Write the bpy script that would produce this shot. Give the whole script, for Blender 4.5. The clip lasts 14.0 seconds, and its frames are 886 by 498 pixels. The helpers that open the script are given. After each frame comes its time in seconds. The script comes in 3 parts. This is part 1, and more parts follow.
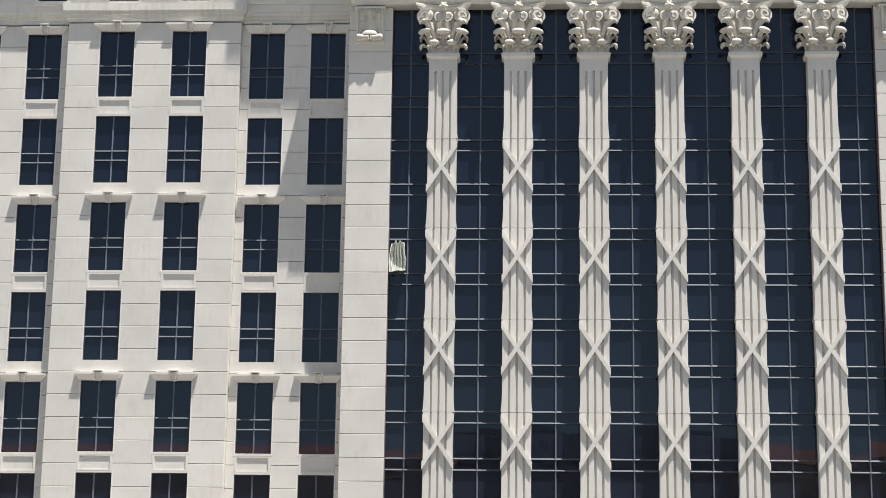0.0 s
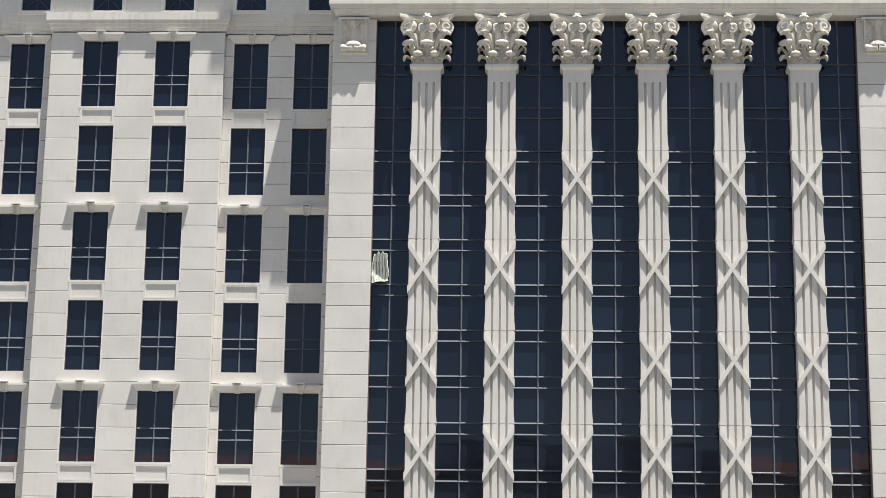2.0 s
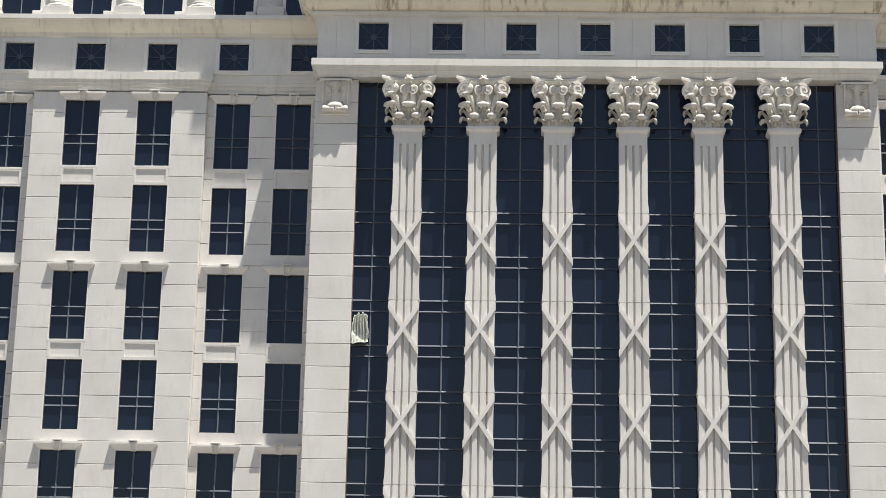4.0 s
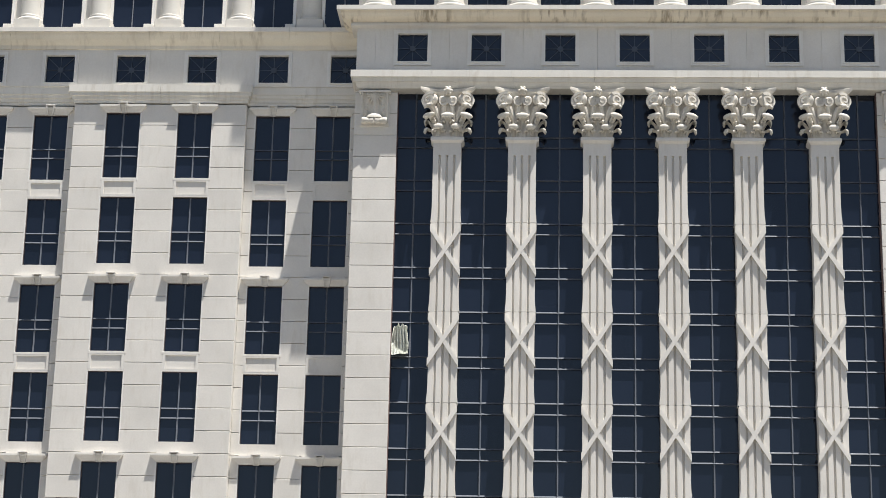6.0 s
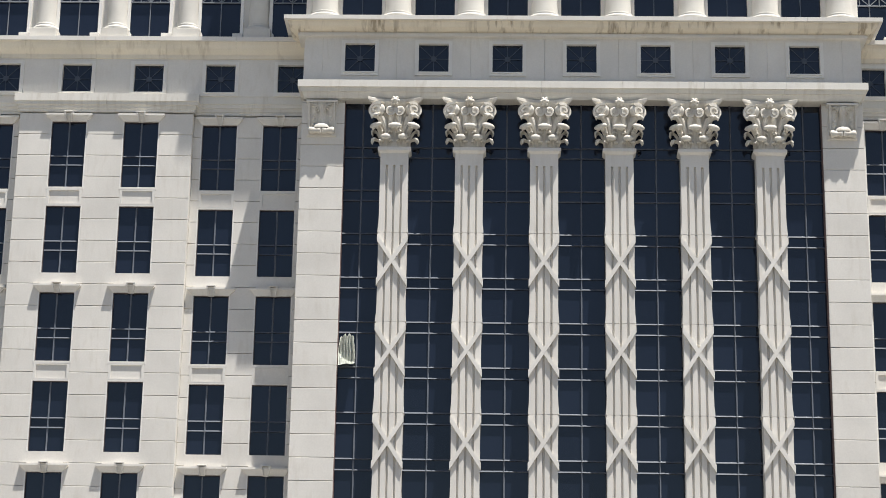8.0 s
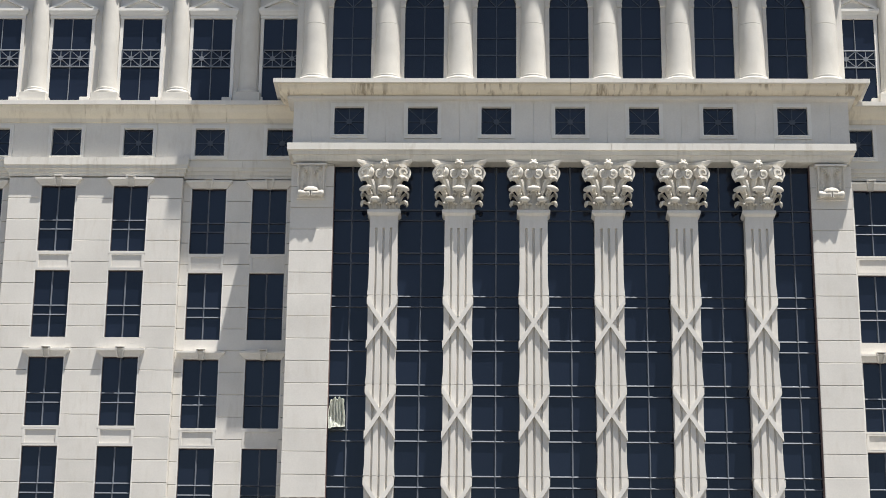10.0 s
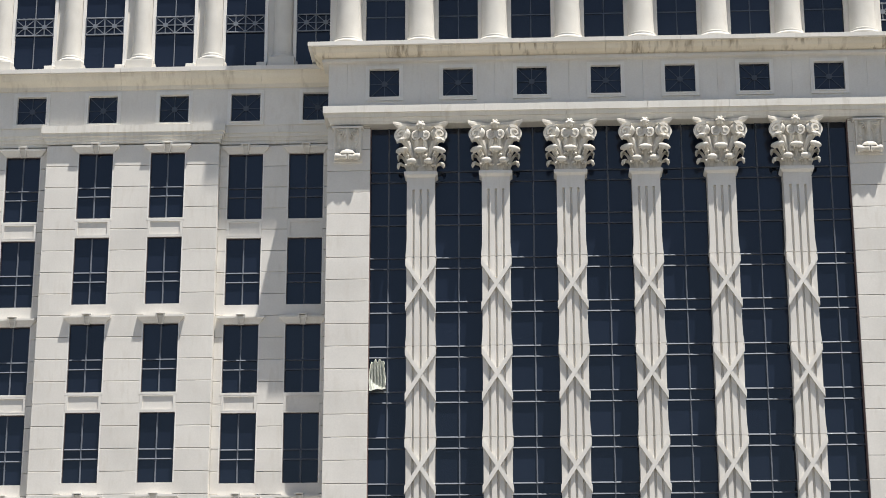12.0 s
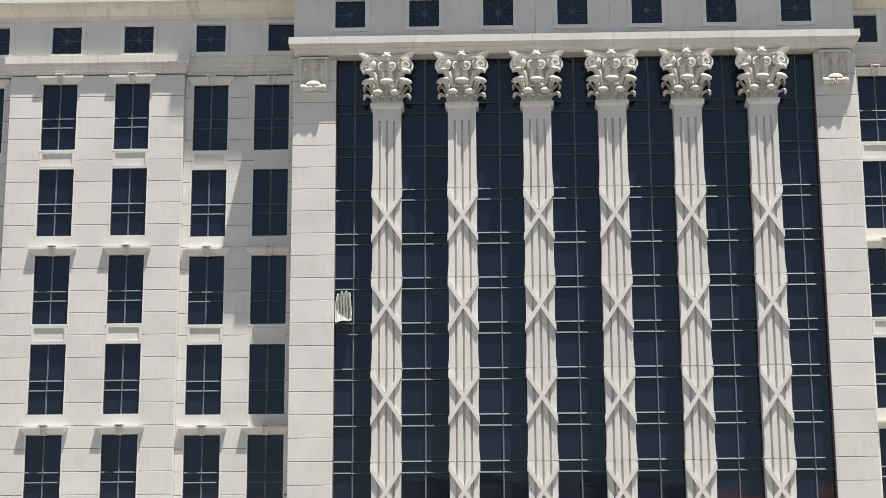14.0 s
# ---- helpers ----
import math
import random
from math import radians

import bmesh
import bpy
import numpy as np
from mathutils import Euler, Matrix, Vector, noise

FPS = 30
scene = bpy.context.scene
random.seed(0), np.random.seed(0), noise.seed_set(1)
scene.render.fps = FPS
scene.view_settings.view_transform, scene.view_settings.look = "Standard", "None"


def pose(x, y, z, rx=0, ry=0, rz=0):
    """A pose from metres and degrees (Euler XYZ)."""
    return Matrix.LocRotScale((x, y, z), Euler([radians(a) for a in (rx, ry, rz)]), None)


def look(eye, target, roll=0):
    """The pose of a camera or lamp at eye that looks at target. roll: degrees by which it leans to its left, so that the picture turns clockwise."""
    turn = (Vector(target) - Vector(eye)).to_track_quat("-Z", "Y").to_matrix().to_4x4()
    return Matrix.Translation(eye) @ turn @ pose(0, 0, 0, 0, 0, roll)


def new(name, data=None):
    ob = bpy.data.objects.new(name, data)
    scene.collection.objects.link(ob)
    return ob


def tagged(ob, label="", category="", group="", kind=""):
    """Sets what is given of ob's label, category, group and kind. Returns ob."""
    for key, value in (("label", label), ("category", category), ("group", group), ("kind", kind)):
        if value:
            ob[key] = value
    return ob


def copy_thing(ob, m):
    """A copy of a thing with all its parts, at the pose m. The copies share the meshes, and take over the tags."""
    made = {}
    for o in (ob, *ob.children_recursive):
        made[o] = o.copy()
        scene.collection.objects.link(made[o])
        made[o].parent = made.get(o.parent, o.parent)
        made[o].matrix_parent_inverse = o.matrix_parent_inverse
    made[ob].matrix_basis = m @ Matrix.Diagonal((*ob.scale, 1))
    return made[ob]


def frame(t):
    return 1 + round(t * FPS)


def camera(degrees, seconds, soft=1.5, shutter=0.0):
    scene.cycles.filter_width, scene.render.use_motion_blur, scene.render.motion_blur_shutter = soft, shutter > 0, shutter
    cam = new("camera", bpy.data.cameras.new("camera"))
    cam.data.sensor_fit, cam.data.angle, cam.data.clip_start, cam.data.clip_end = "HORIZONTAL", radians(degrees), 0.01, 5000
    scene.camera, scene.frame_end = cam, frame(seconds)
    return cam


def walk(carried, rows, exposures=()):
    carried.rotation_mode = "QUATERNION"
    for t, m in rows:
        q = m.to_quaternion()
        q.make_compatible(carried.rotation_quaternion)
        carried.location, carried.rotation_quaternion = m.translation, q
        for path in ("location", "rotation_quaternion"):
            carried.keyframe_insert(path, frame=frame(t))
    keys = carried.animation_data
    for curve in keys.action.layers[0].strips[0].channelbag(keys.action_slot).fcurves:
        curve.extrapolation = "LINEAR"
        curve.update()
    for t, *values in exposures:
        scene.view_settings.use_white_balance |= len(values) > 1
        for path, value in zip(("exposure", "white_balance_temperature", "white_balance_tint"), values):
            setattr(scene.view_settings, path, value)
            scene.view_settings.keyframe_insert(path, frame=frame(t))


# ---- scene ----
BASE = 20.34          # height of the facade's datum (lowest point of the first strap crossing) over the ground
FOV = 24.395
EYE = (3.61, -63.69, BASE - 18.644)
cam = camera(FOV, 14.0, soft=0.85)
# seconds, degrees to the right, degrees up, degrees of lean to the left
ROWS = [
    (0.0, -3.165, 14.062, 0.821), (0.5, -3.058, 14.135, 0.857), (1.0, -2.935, 14.199, 0.888), (1.5, -2.843, 14.246, 0.926),
    (2.0, -2.673, 14.377, 0.915), (2.5, -2.374, 14.610, 0.889), (3.0, -2.105, 14.848, 0.885), (3.5, -2.015, 15.221, 0.974),
    (4.0, -2.135, 16.100, 1.180), (4.2, -2.257, 16.591, 1.326),
    (4.6, -2.540, 17.156, 1.471), (5.0, -2.858, 17.215, 1.517), (5.4, -3.133, 16.956, 1.483), (5.8, -3.288, 16.565, 1.388),
    (6.3, -3.193, 16.175, 1.210), (6.5, -3.033, 16.098, 1.110),
    (7.0, -2.587, 16.294, 0.775), (7.5, -2.212, 16.607, 0.881), (7.7, -2.048, 16.612, 0.955),
    (8.1, -1.640, 16.747, 1.007), (8.5, -1.139, 16.930, 0.957), (8.9, -0.725, 17.185, 0.853), (9.3, -0.582, 17.536, 0.744), (9.6, -0.761, 17.879, 0.689),
    (9.8, -1.060, 18.150, 0.677),
    (10.0, -1.478, 18.449, 0.671), (10.5, -2.573, 18.877, 0.611), (11.0, -3.117, 18.746, 0.395), (11.5, -3.006, 18.177, 0.137),
    (12.0, -2.584, 17.359, -0.026), (12.5, -2.279, 16.645, -0.098), (13.0, -2.052, 16.065, -0.198), (13.5, -1.777, 15.675, -0.262),
    (14.0, -1.602, 15.448, -0.269),
]
EXPOSURE = 0.83
walk(cam, [(t, pose(*EYE, 90 + up, 0, -right) @ pose(0, 0, 0, 0, 0, lean)) for t, right, up, lean in ROWS],
     exposures=[(0.0, EXPOSURE), (14.0, EXPOSURE)])

# ---- light ----
SUN_WAY = Vector((-1.1, 1.0, -5.5))
sun = new("sun", bpy.data.lights.new("sun", "SUN"))
sun.data.energy, sun.data.angle, sun.data.color = 5.0, radians(0.53), (1.0, 0.963, 0.912)
sun.matrix_world = look(-SUN_WAY.normalized() * 200, (0, 0, 0))
world = bpy.data.worlds.new("sky")
scene.world = world
world.use_nodes = True
sky = world.node_tree.nodes.new("ShaderNodeTexSky")
sky.sky_type, sky.sun_disc = "NISHITA", False
sky.sun_elevation, sky.sun_rotation = math.atan2(5.5, math.hypot(1.1, 1.0)), math.atan2(1.1, -1.0)
back = world.node_tree.nodes["Background"]
back.inputs["Strength"].default_value = 0.053
world.node_tree.links.new(sky.outputs["Color"], back.inputs["Color"])


# ---- materials ----
def material(name, colour, rough=0.8, metal=0.0, grain=0.0, grain_size=0.05, blotch=0.0, blotch_size=1.5, bump=0.0, vary=0.0,
             streak=0.0, streak_colour=(0.2, 0.16, 0.1), ior=1.5, bump_size=0.03):
    m = bpy.data.materials.new(name)
    m.use_nodes = True
    nodes, links = m.node_tree.nodes, m.node_tree.links
    bsdf = nodes["Principled BSDF"]
    bsdf.inputs["Roughness"].default_value, bsdf.inputs["Metallic"].default_value = rough, metal
    bsdf.inputs["IOR"].default_value = ior
    coord = nodes.new("ShaderNodeNewGeometry").outputs["Position"]

    def noise_at(size, detail=3.0, stretch=None):
        n = nodes.new("ShaderNodeTexNoise")
        n.inputs["Scale"].default_value, n.inputs["Detail"].default_value = 1.0 / size, detail
        if stretch:
            mp = nodes.new("ShaderNodeMapping")
            mp.inputs["Scale"].default_value = stretch
            links.new(coord, mp.inputs["Vector"])
            links.new(mp.outputs["Vector"], n.inputs["Vector"])
        else:
            links.new(coord, n.inputs["Vector"])
        return n.outputs["Fac"]

    def remap(value, lo, hi, a=0.3, b=0.7):
        r = nodes.new("ShaderNodeMapRange")
        for key, v in (("From Min", a), ("From Max", b), ("To Min", lo), ("To Max", hi)):
            r.inputs[key].default_value = v
        links.new(value, r.inputs["Value"])
        return r.outputs["Result"]

    def times(a, b):
        n = nodes.new("ShaderNodeMath")
        n.operation = "MULTIPLY"
        links.new(a, n.inputs[0])
        links.new(b, n.inputs[1])
        return n.outputs[0]

    factors = []
    if grain:
        factors.append(remap(noise_at(grain_size, 6.0), 1 - grain, 1 + grain))
    if blotch:
        factors.append(remap(noise_at(blotch_size, 4.0), 1 - blotch, 1 + blotch))
    if vary:
        factors.append(remap(nodes.new("ShaderNodeObjectInfo").outputs["Random"], 1 - vary, 1 + vary, 0.0, 1.0))
    rgb = nodes.new("ShaderNodeRGB")
    rgb.outputs[0].default_value = (*colour, 1)
    out = rgb.outputs[0]
    if factors:
        f = factors[0]
        for g in factors[1:]:
            f = times(f, g)
        mul = nodes.new("ShaderNodeVectorMath")
        mul.operation = "SCALE"
        links.new(out, mul.inputs[0])
        links.new(f, mul.inputs["Scale"])
        out = mul.outputs[0]
    if streak:
        mix = nodes.new("ShaderNodeMix")
        mix.data_type = "RGBA"
        a = remap(noise_at(0.16, 3.0, (1.0, 0.25, 0.22)), 0.0, 1.0, 0.50, 0.66)
        b = remap(noise_at(1.3, 2.0), 0.0, streak, 0.42, 0.58)
        links.new(times(a, b), mix.inputs["Factor"])
        links.new(out, mix.inputs["A"])
        mix.inputs["B"].default_value = (*streak_colour, 1)
        out = mix.outputs["Result"]
    links.new(out, bsdf.inputs["Base Color"])
    if bump:
        b = nodes.new("ShaderNodeBump")
        b.inputs["Strength"].default_value, b.inputs["Distance"].default_value = bump, 0.01
        links.new(noise_at(bump_size, 5.0 if bump_size < 0.1 else 1.0), b.inputs["Height"])
        links.new(b.outputs["Normal"], bsdf.inputs["Normal"])
    return m


STONE = material("cream_cast_stone", (0.685, 0.657, 0.604), 0.85, grain=0.03, blotch=0.065, bump=0.1, vary=0.035, streak=0.2, streak_colour=(0.5, 0.45, 0.37))
TRIM = material("pale_cast_stone", (0.693, 0.668, 0.618), 0.8, grain=0.03, blotch=0.06, bump=0.09, vary=0.03, streak=0.2, streak_colour=(0.5, 0.45, 0.37))
CARVED = material("carved_cast_stone", (0.645, 0.61, 0.54), 0.8, grain=0.06, blotch=0.09, blotch_size=0.4, bump=0.3, streak=0.4, streak_colour=(0.40, 0.34, 0.25))
ARCHITRAVE = material("weathered_architrave_stone", (0.70, 0.675, 0.615), 0.82, grain=0.03, blotch=0.07, bump=0.1, vary=0.03, streak=0.3, streak_colour=(0.42, 0.37, 0.29))
CORNICE = material("stained_cornice_stone", (0.75, 0.68, 0.55), 0.85, grain=0.03, blotch=0.08, bump=0.1, vary=0.03, streak=0.76, streak_colour=(0.25, 0.195, 0.125))
WING_CORNICE = material("lightly_stained_cornice_stone", (0.75, 0.69, 0.57), 0.85, grain=0.03, blotch=0.08, bump=0.1, vary=0.03, streak=0.38, streak_colour=(0.33, 0.265, 0.18))
SURROUND = material("white_cast_stone", (0.755, 0.738, 0.695), 0.75, grain=0.025, blotch=0.05, bump=0.06, streak=0.12, streak_colour=(0.5, 0.45, 0.37))
COLUMN = material("smooth_column_stone", (0.625, 0.60, 0.545), 0.8, grain=0.02, blotch=0.06, blotch_size=0.7, bump=0.07, vary=0.02, streak=0.15, streak_colour=(0.48, 0.43, 0.35))
GROUT = material("dark_joint_mortar", (0.30, 0.27, 0.23), 0.95, grain=0.1)
MULLION = material("pale_aluminium_mullion", (0.145, 0.16, 0.187), 0.4, 0.0, blotch=0.08, ior=1.3)
STAR = material("dark_grey_grille_and_shaded_bars", (0.062, 0.076, 0.098), 0.55, 0.0, blotch=0.08, ior=1.35)
METAL = material("grey_aluminium_bar", (0.108, 0.119, 0.14), 0.4, 0.0, blotch=0.08, ior=1.3)
FRAME = material("dark_bronze_frame", (0.085, 0.066, 0.066), 0.5, 0.2, blotch=0.1)
GRILLE = material("pale_painted_grille", (0.17, 0.187, 0.213), 0.55, blotch=0.06)
GLASS = material("dark_blue_tinted_glass", (0.0105, 0.0152, 0.028), 0.02, ior=1.54, vary=0.25, bump=0.12, bump_size=0.9)
REVEAL = material("red_brown_painted_return", (0.19, 0.13, 0.12), 0.7, blotch=0.1)
PLASTIC = material("white_plastic_sheet", (0.60, 0.62, 0.55), 0.3, grain=0.06, blotch=0.12, blotch_size=0.12)
PAVING = material("grey_concrete_paving", (0.179, 0.17, 0.154), 0.9, grain=0.1, blotch=0.15, blotch_size=6.0, bump=0.3)
TANWALL = material("tan_render", (0.68, 0.56, 0.42), 0.9, grain=0.1, blotch=0.2, blotch_size=3.0)
GREYWALL = material("grey_rendered_wall", (0.46, 0.45, 0.42), 0.9, grain=0.06, blotch=0.15, blotch_size=4.0)
TILES = material("terracotta_roof_tile", (0.29, 0.125, 0.09), 0.85, grain=0.2, grain_size=0.4, blotch=0.2)
ROOF = material("grey_roof_felt", (0.25, 0.24, 0.23), 0.95, grain=0.1, blotch=0.1)


# ---- mesh helpers ----
def empty(name, at=(0, 0, 0), label="", category="", group="", kind="", parent=None):
    ob = new(name)
    ob.location = at
    ob.parent = parent
    return tagged(ob, label, category, group, kind)


def part(name, data, mat, parent=None, label="", at=(0, 0, 0), smooth=False):
    """One mesh object from a bmesh or a ready mesh, under a thing or a part."""
    if isinstance(data, bmesh.types.BMesh):
        bmesh.ops.recalc_face_normals(data, faces=data.faces)
        if smooth:
            for face in data.faces:
                if len(face.verts) > 4:
                    for edge in face.edges:
                        edge.smooth = False
        me = bpy.data.meshes.new(name)
        data.to_mesh(me)
        data.free()
    else:
        me = data
    if not me.materials:
        me.materials.append(mat)
        if smooth:
            for poly in me.polygons:
                poly.use_smooth = len(poly.vertices) <= 4
    ob = new(name, me)
    ob.parent = parent
    ob.location = at
    return tagged(ob, label)


def add_box(bm, x0, x1, y0, y1, z0, z1):
    v = [bm.verts.new((x, y, z)) for x in (x0, x1) for y in (y0, y1) for z in (z0, z1)]
    for q in ((0, 1, 3, 2), (4, 6, 7, 5), (0, 4, 5, 1), (2, 3, 7, 6), (0, 2, 6, 4), (1, 5, 7, 3)):
        bm.faces.new([v[i] for i in q])
    return v


def box(x0, x1, y0, y1, z0, z1, chamfer=0.0):
    bm = bmesh.new()
    add_box(bm, x0, x1, y0, y1, z0, z1)
    if chamfer:
        bmesh.ops.bevel(bm, geom=bm.edges[:], offset=chamfer, segments=1, affect="EDGES")
    return bm


def add_prism(bm, outline, y0, y1):
    """Closed outline in x and z, drawn out from y0 to y1."""
    a = [bm.verts.new((x, y0, z)) for x, z in outline]
    b = [bm.verts.new((x, y1, z)) for x, z in outline]
    bm.faces.new(a)
    bm.faces.new(b[::-1])
    for i in range(len(a)):
        j = (i + 1) % len(a)
        bm.faces.new((a[i], b[i], b[j], a[j]))


def prism(outline, y0, y1):
    bm = bmesh.new()
    add_prism(bm, outline, y0, y1)
    return bm


def loft(rings, caps=True):
    bm = bmesh.new()
    rows = [[bm.verts.new(p) for p in ring] for ring in rings]
    for a, b in zip(rows, rows[1:]):
        for i in range(len(a)):
            j = (i + 1) % len(a)
            bm.faces.new((a[i], a[j], b[j], b[i]))
    if caps:
        bm.faces.new(rows[0])
        bm.faces.new(rows[-1][::-1])
    return bm


def turned(profile, n=32, a0=0.0, a1=2 * math.pi):
    """A turned solid about z from (radius, height) pairs."""
    full = abs(a1 - a0 - 2 * math.pi) < 1e-6
    count = n if full else n + 1
    return loft([[(r * math.cos(a0 + (a1 - a0) * i / n), r * math.sin(a0 + (a1 - a0) * i / n), z) for i in range(count)] for r, z in profile])


def tube(x0, x1, y, z, r, n=8):
    """Round bar along x."""
    return loft([[(x, y + r * math.cos(2 * math.pi * (k + 0.5) / n), z + r * math.sin(2 * math.pi * (k + 0.5) / n)) for k in range(n)] for x in (x0, x1)])


def cap_bar(x0, x1, y, z, h, d):
    """Glazing bar along x with a sloping weathered front, y at the glass."""
    return loft([[(x, y, z - h / 2), (x, y - d, z - h / 2), (x, y - d * 0.9, z - h * 0.25), (x, y - d * 0.15, z + h / 2), (x, y, z + h / 2)] for x in (x0, x1)])


def wedge_post(x, y, z0, z1, w, d):
    """Glazing bar along z with a pointed front, y at the glass."""
    return loft([[(x - w / 2, y, z), (x - w / 2, y - d * 0.3, z), (x - w * 0.3, y - d, z), (x + w / 2, y - d * 0.3, z), (x + w / 2, y, z)] for z in (z0, z1)])


def post(x, y, z0, z1, r, n=8):
    """Round bar along z."""
    return loft([[(x + r * math.cos(2 * math.pi * (k + 0.5) / n), y + r * math.sin(2 * math.pi * (k + 0.5) / n), z) for k in range(n)] for z in (z0, z1)])


BLOCKS = {}


def block_mesh(w, h, d, c=0.011):
    """A stone panel with chamfered face edges: x 0..w, z 0..h, face at y = 0."""
    key = (round(w, 3), round(h, 3), round(d, 3), c)
    if key not in BLOCKS:
        bm = bmesh.new()
        f = [bm.verts.new(p) for p in ((c, 0, c), (w - c, 0, c), (w - c, 0, h - c), (c, 0, h - c))]
        m = [bm.verts.new(p) for p in ((0, c, 0), (w, c, 0), (w, c, h), (0, c, h))]
        b = [bm.verts.new(p) for p in ((0, d, 0), (w, d, 0), (w, d, h), (0, d, h))]
        bm.faces.new(f)
        bm.faces.new(b[::-1])
        for p, q in ((f, m), (m, b)):
            for i in range(4):
                j = (i + 1) % 4
                bm.faces.new((p[i], p[j], q[j], q[i]))
        bmesh.ops.recalc_face_normals(bm, faces=bm.faces)
        me = bpy.data.meshes.new("stone_panel")
        bm.to_mesh(me)
        bm.free()
        BLOCKS[key] = me
    return BLOCKS[key]


COURSE, PHASE, GAP = 0.75, 0.285, 0.014


def course_panels(parent, x0, x1, y, z0, z1, depth, mat=STONE, phase=PHASE):
    """Stone panels in courses, from z0 to z1, face at y."""
    n = math.floor((z0 - phase) / COURSE)
    z = phase + n * COURSE
    while z < z1 - 0.02:
        lo, hi = max(z, z0), min(z + COURSE, z1)
        if hi - lo > 0.05:
            part("stone_panel", block_mesh(x1 - x0 - 0.002, hi - lo - GAP, depth), mat, parent, at=(x0 + 0.001, y, lo + GAP / 2))
        z += COURSE


def cornice_run(parent, name, plan, profile, mat, length=2.469, gap=0.007):
    """Mouldings along a plan line; the profile gives (outwards, height), outwards to the right of the way."""
    pts = [Vector(p) for p in plan]
    dirs = [(b - a).normalized() for a, b in zip(pts, pts[1:])]
    offs = []
    for i in range(len(pts)):
        if i == 0 or i == len(pts) - 1:
            d = dirs[0 if i == 0 else -1]
            offs.append(Vector((d.y, -d.x)))
        else:
            a, b = Vector((dirs[i - 1].y, -dirs[i - 1].x)), Vector((dirs[i].y, -dirs[i].x))
            offs.append((a + b) / (1 + a.dot(b)))
    for i, d in enumerate(dirs):
        span = (pts[i + 1] - pts[i]).length
        n = max(1, round(span / length))
        rows = []
        for k in range(n + 1):
            rows.append([])
            for o, z in profile:
                a, b = pts[i] + offs[i] * o, pts[i + 1] + offs[i + 1] * o
                q = a.lerp(b, k / n)
                rows[-1].append(Vector((q.x, q.y, z)))
        for k in range(n):
            g = Vector((d.x, d.y, 0)) * (gap / 2)
            part(name, loft([[p + (g if k else Vector()) for p in rows[k]], [p - (g if k < n - 1 else Vector()) for p in rows[k + 1]]]), mat, parent)


# ---- plan ----
PITCH = 2.469                      # pilaster spacing
MID = 2.5 * PITCH                  # axis of the portico
FLOOR = 3.0
PIER = 3.13                        # outer edge of the portico's pier, left of the first pilaster
RIGHT = 2 * MID + PIER
BOTTOM = -13.3                     # lowest end of the shafts and panels
BAY_Y, RECESS_Y = 1.21, 1.49       # wall faces of the wing
FRIEZE_Y = 1.27
PIER_Y = 0.28                      # face of the piers
GLASS_Y = 0.60                     # glazing behind the pilasters

# ---- ground and closing walls ----
ground = part("ground", box(-1500, 1500, -1500, 1500, -0.4, 0.0), PAVING)
tagged(ground, "grey concrete ground spreading out round the hotel", "ground", kind="structure")
core = part("wall_core", box(-34, 46, 2.4, 14, 0, BASE + 16.5), ROOF)
tagged(core, "plain body of the hotel behind its stone facade", "wall", kind="structure")
podium = part("wall_podium", box(-34, 46, -0.3, 2.38, 0, BASE + BOTTOM - 0.02, 0.02), STONE)
tagged(podium, "plain cream stone base wall of the hotel", "wall", kind="structure")

# ---- windows of the wings ----
WIN_W, WIN_H = 1.167, 2.33


def build_window():
    """Tall window of the wing; origin at the bottom middle of the glass, face of the wall at y = 0."""
    w = empty("window", label="tall dark tinted window with a pale mullion and two cross bars", category="window", group="windows of the wings", kind="structure")
    h = WIN_W / 2
    fr = bmesh.new()
    for x0, x1, z0, z1 in ((-h - 0.002, -h + 0.018, 0, WIN_H), (h - 0.018, h + 0.002, 0, WIN_H), (-h + 0.018, h - 0.018, 0, 0.018), (-h + 0.018, h - 0.018, WIN_H - 0.018, WIN_H)):
        add_box(fr, x0, x1, 0.06, 0.16, z0, z1)
    part("window_frame", fr, FRAME, w)
    for s in (-1, 1):
        a, b = sorted((s * (h + 0.002), s * (h + 0.042)))
        part("jamb", box(a, b, -0.007, 0.12, 0.0, WIN_H), SURROUND, w)
    bars = (0, WIN_H - 1.53, WIN_H - 1.21, WIN_H)
    for lo, hi in zip(bars, bars[1:]):
        for s in (-1, 1):
            part("pane", box(min(0, s * h), max(0, s * h), 0.115, 0.13, lo, hi), GLASS, w)
    part("mullion", wedge_post(0, 0.113, 0.02, WIN_H - 0.02, 0.05, 0.05), MULLION, w)
    for z in bars[1:3]:
        part("cross_bar", cap_bar(-h + 0.02, h - 0.02, 0.112, z, 0.05, 0.052), METAL, w)
    return w


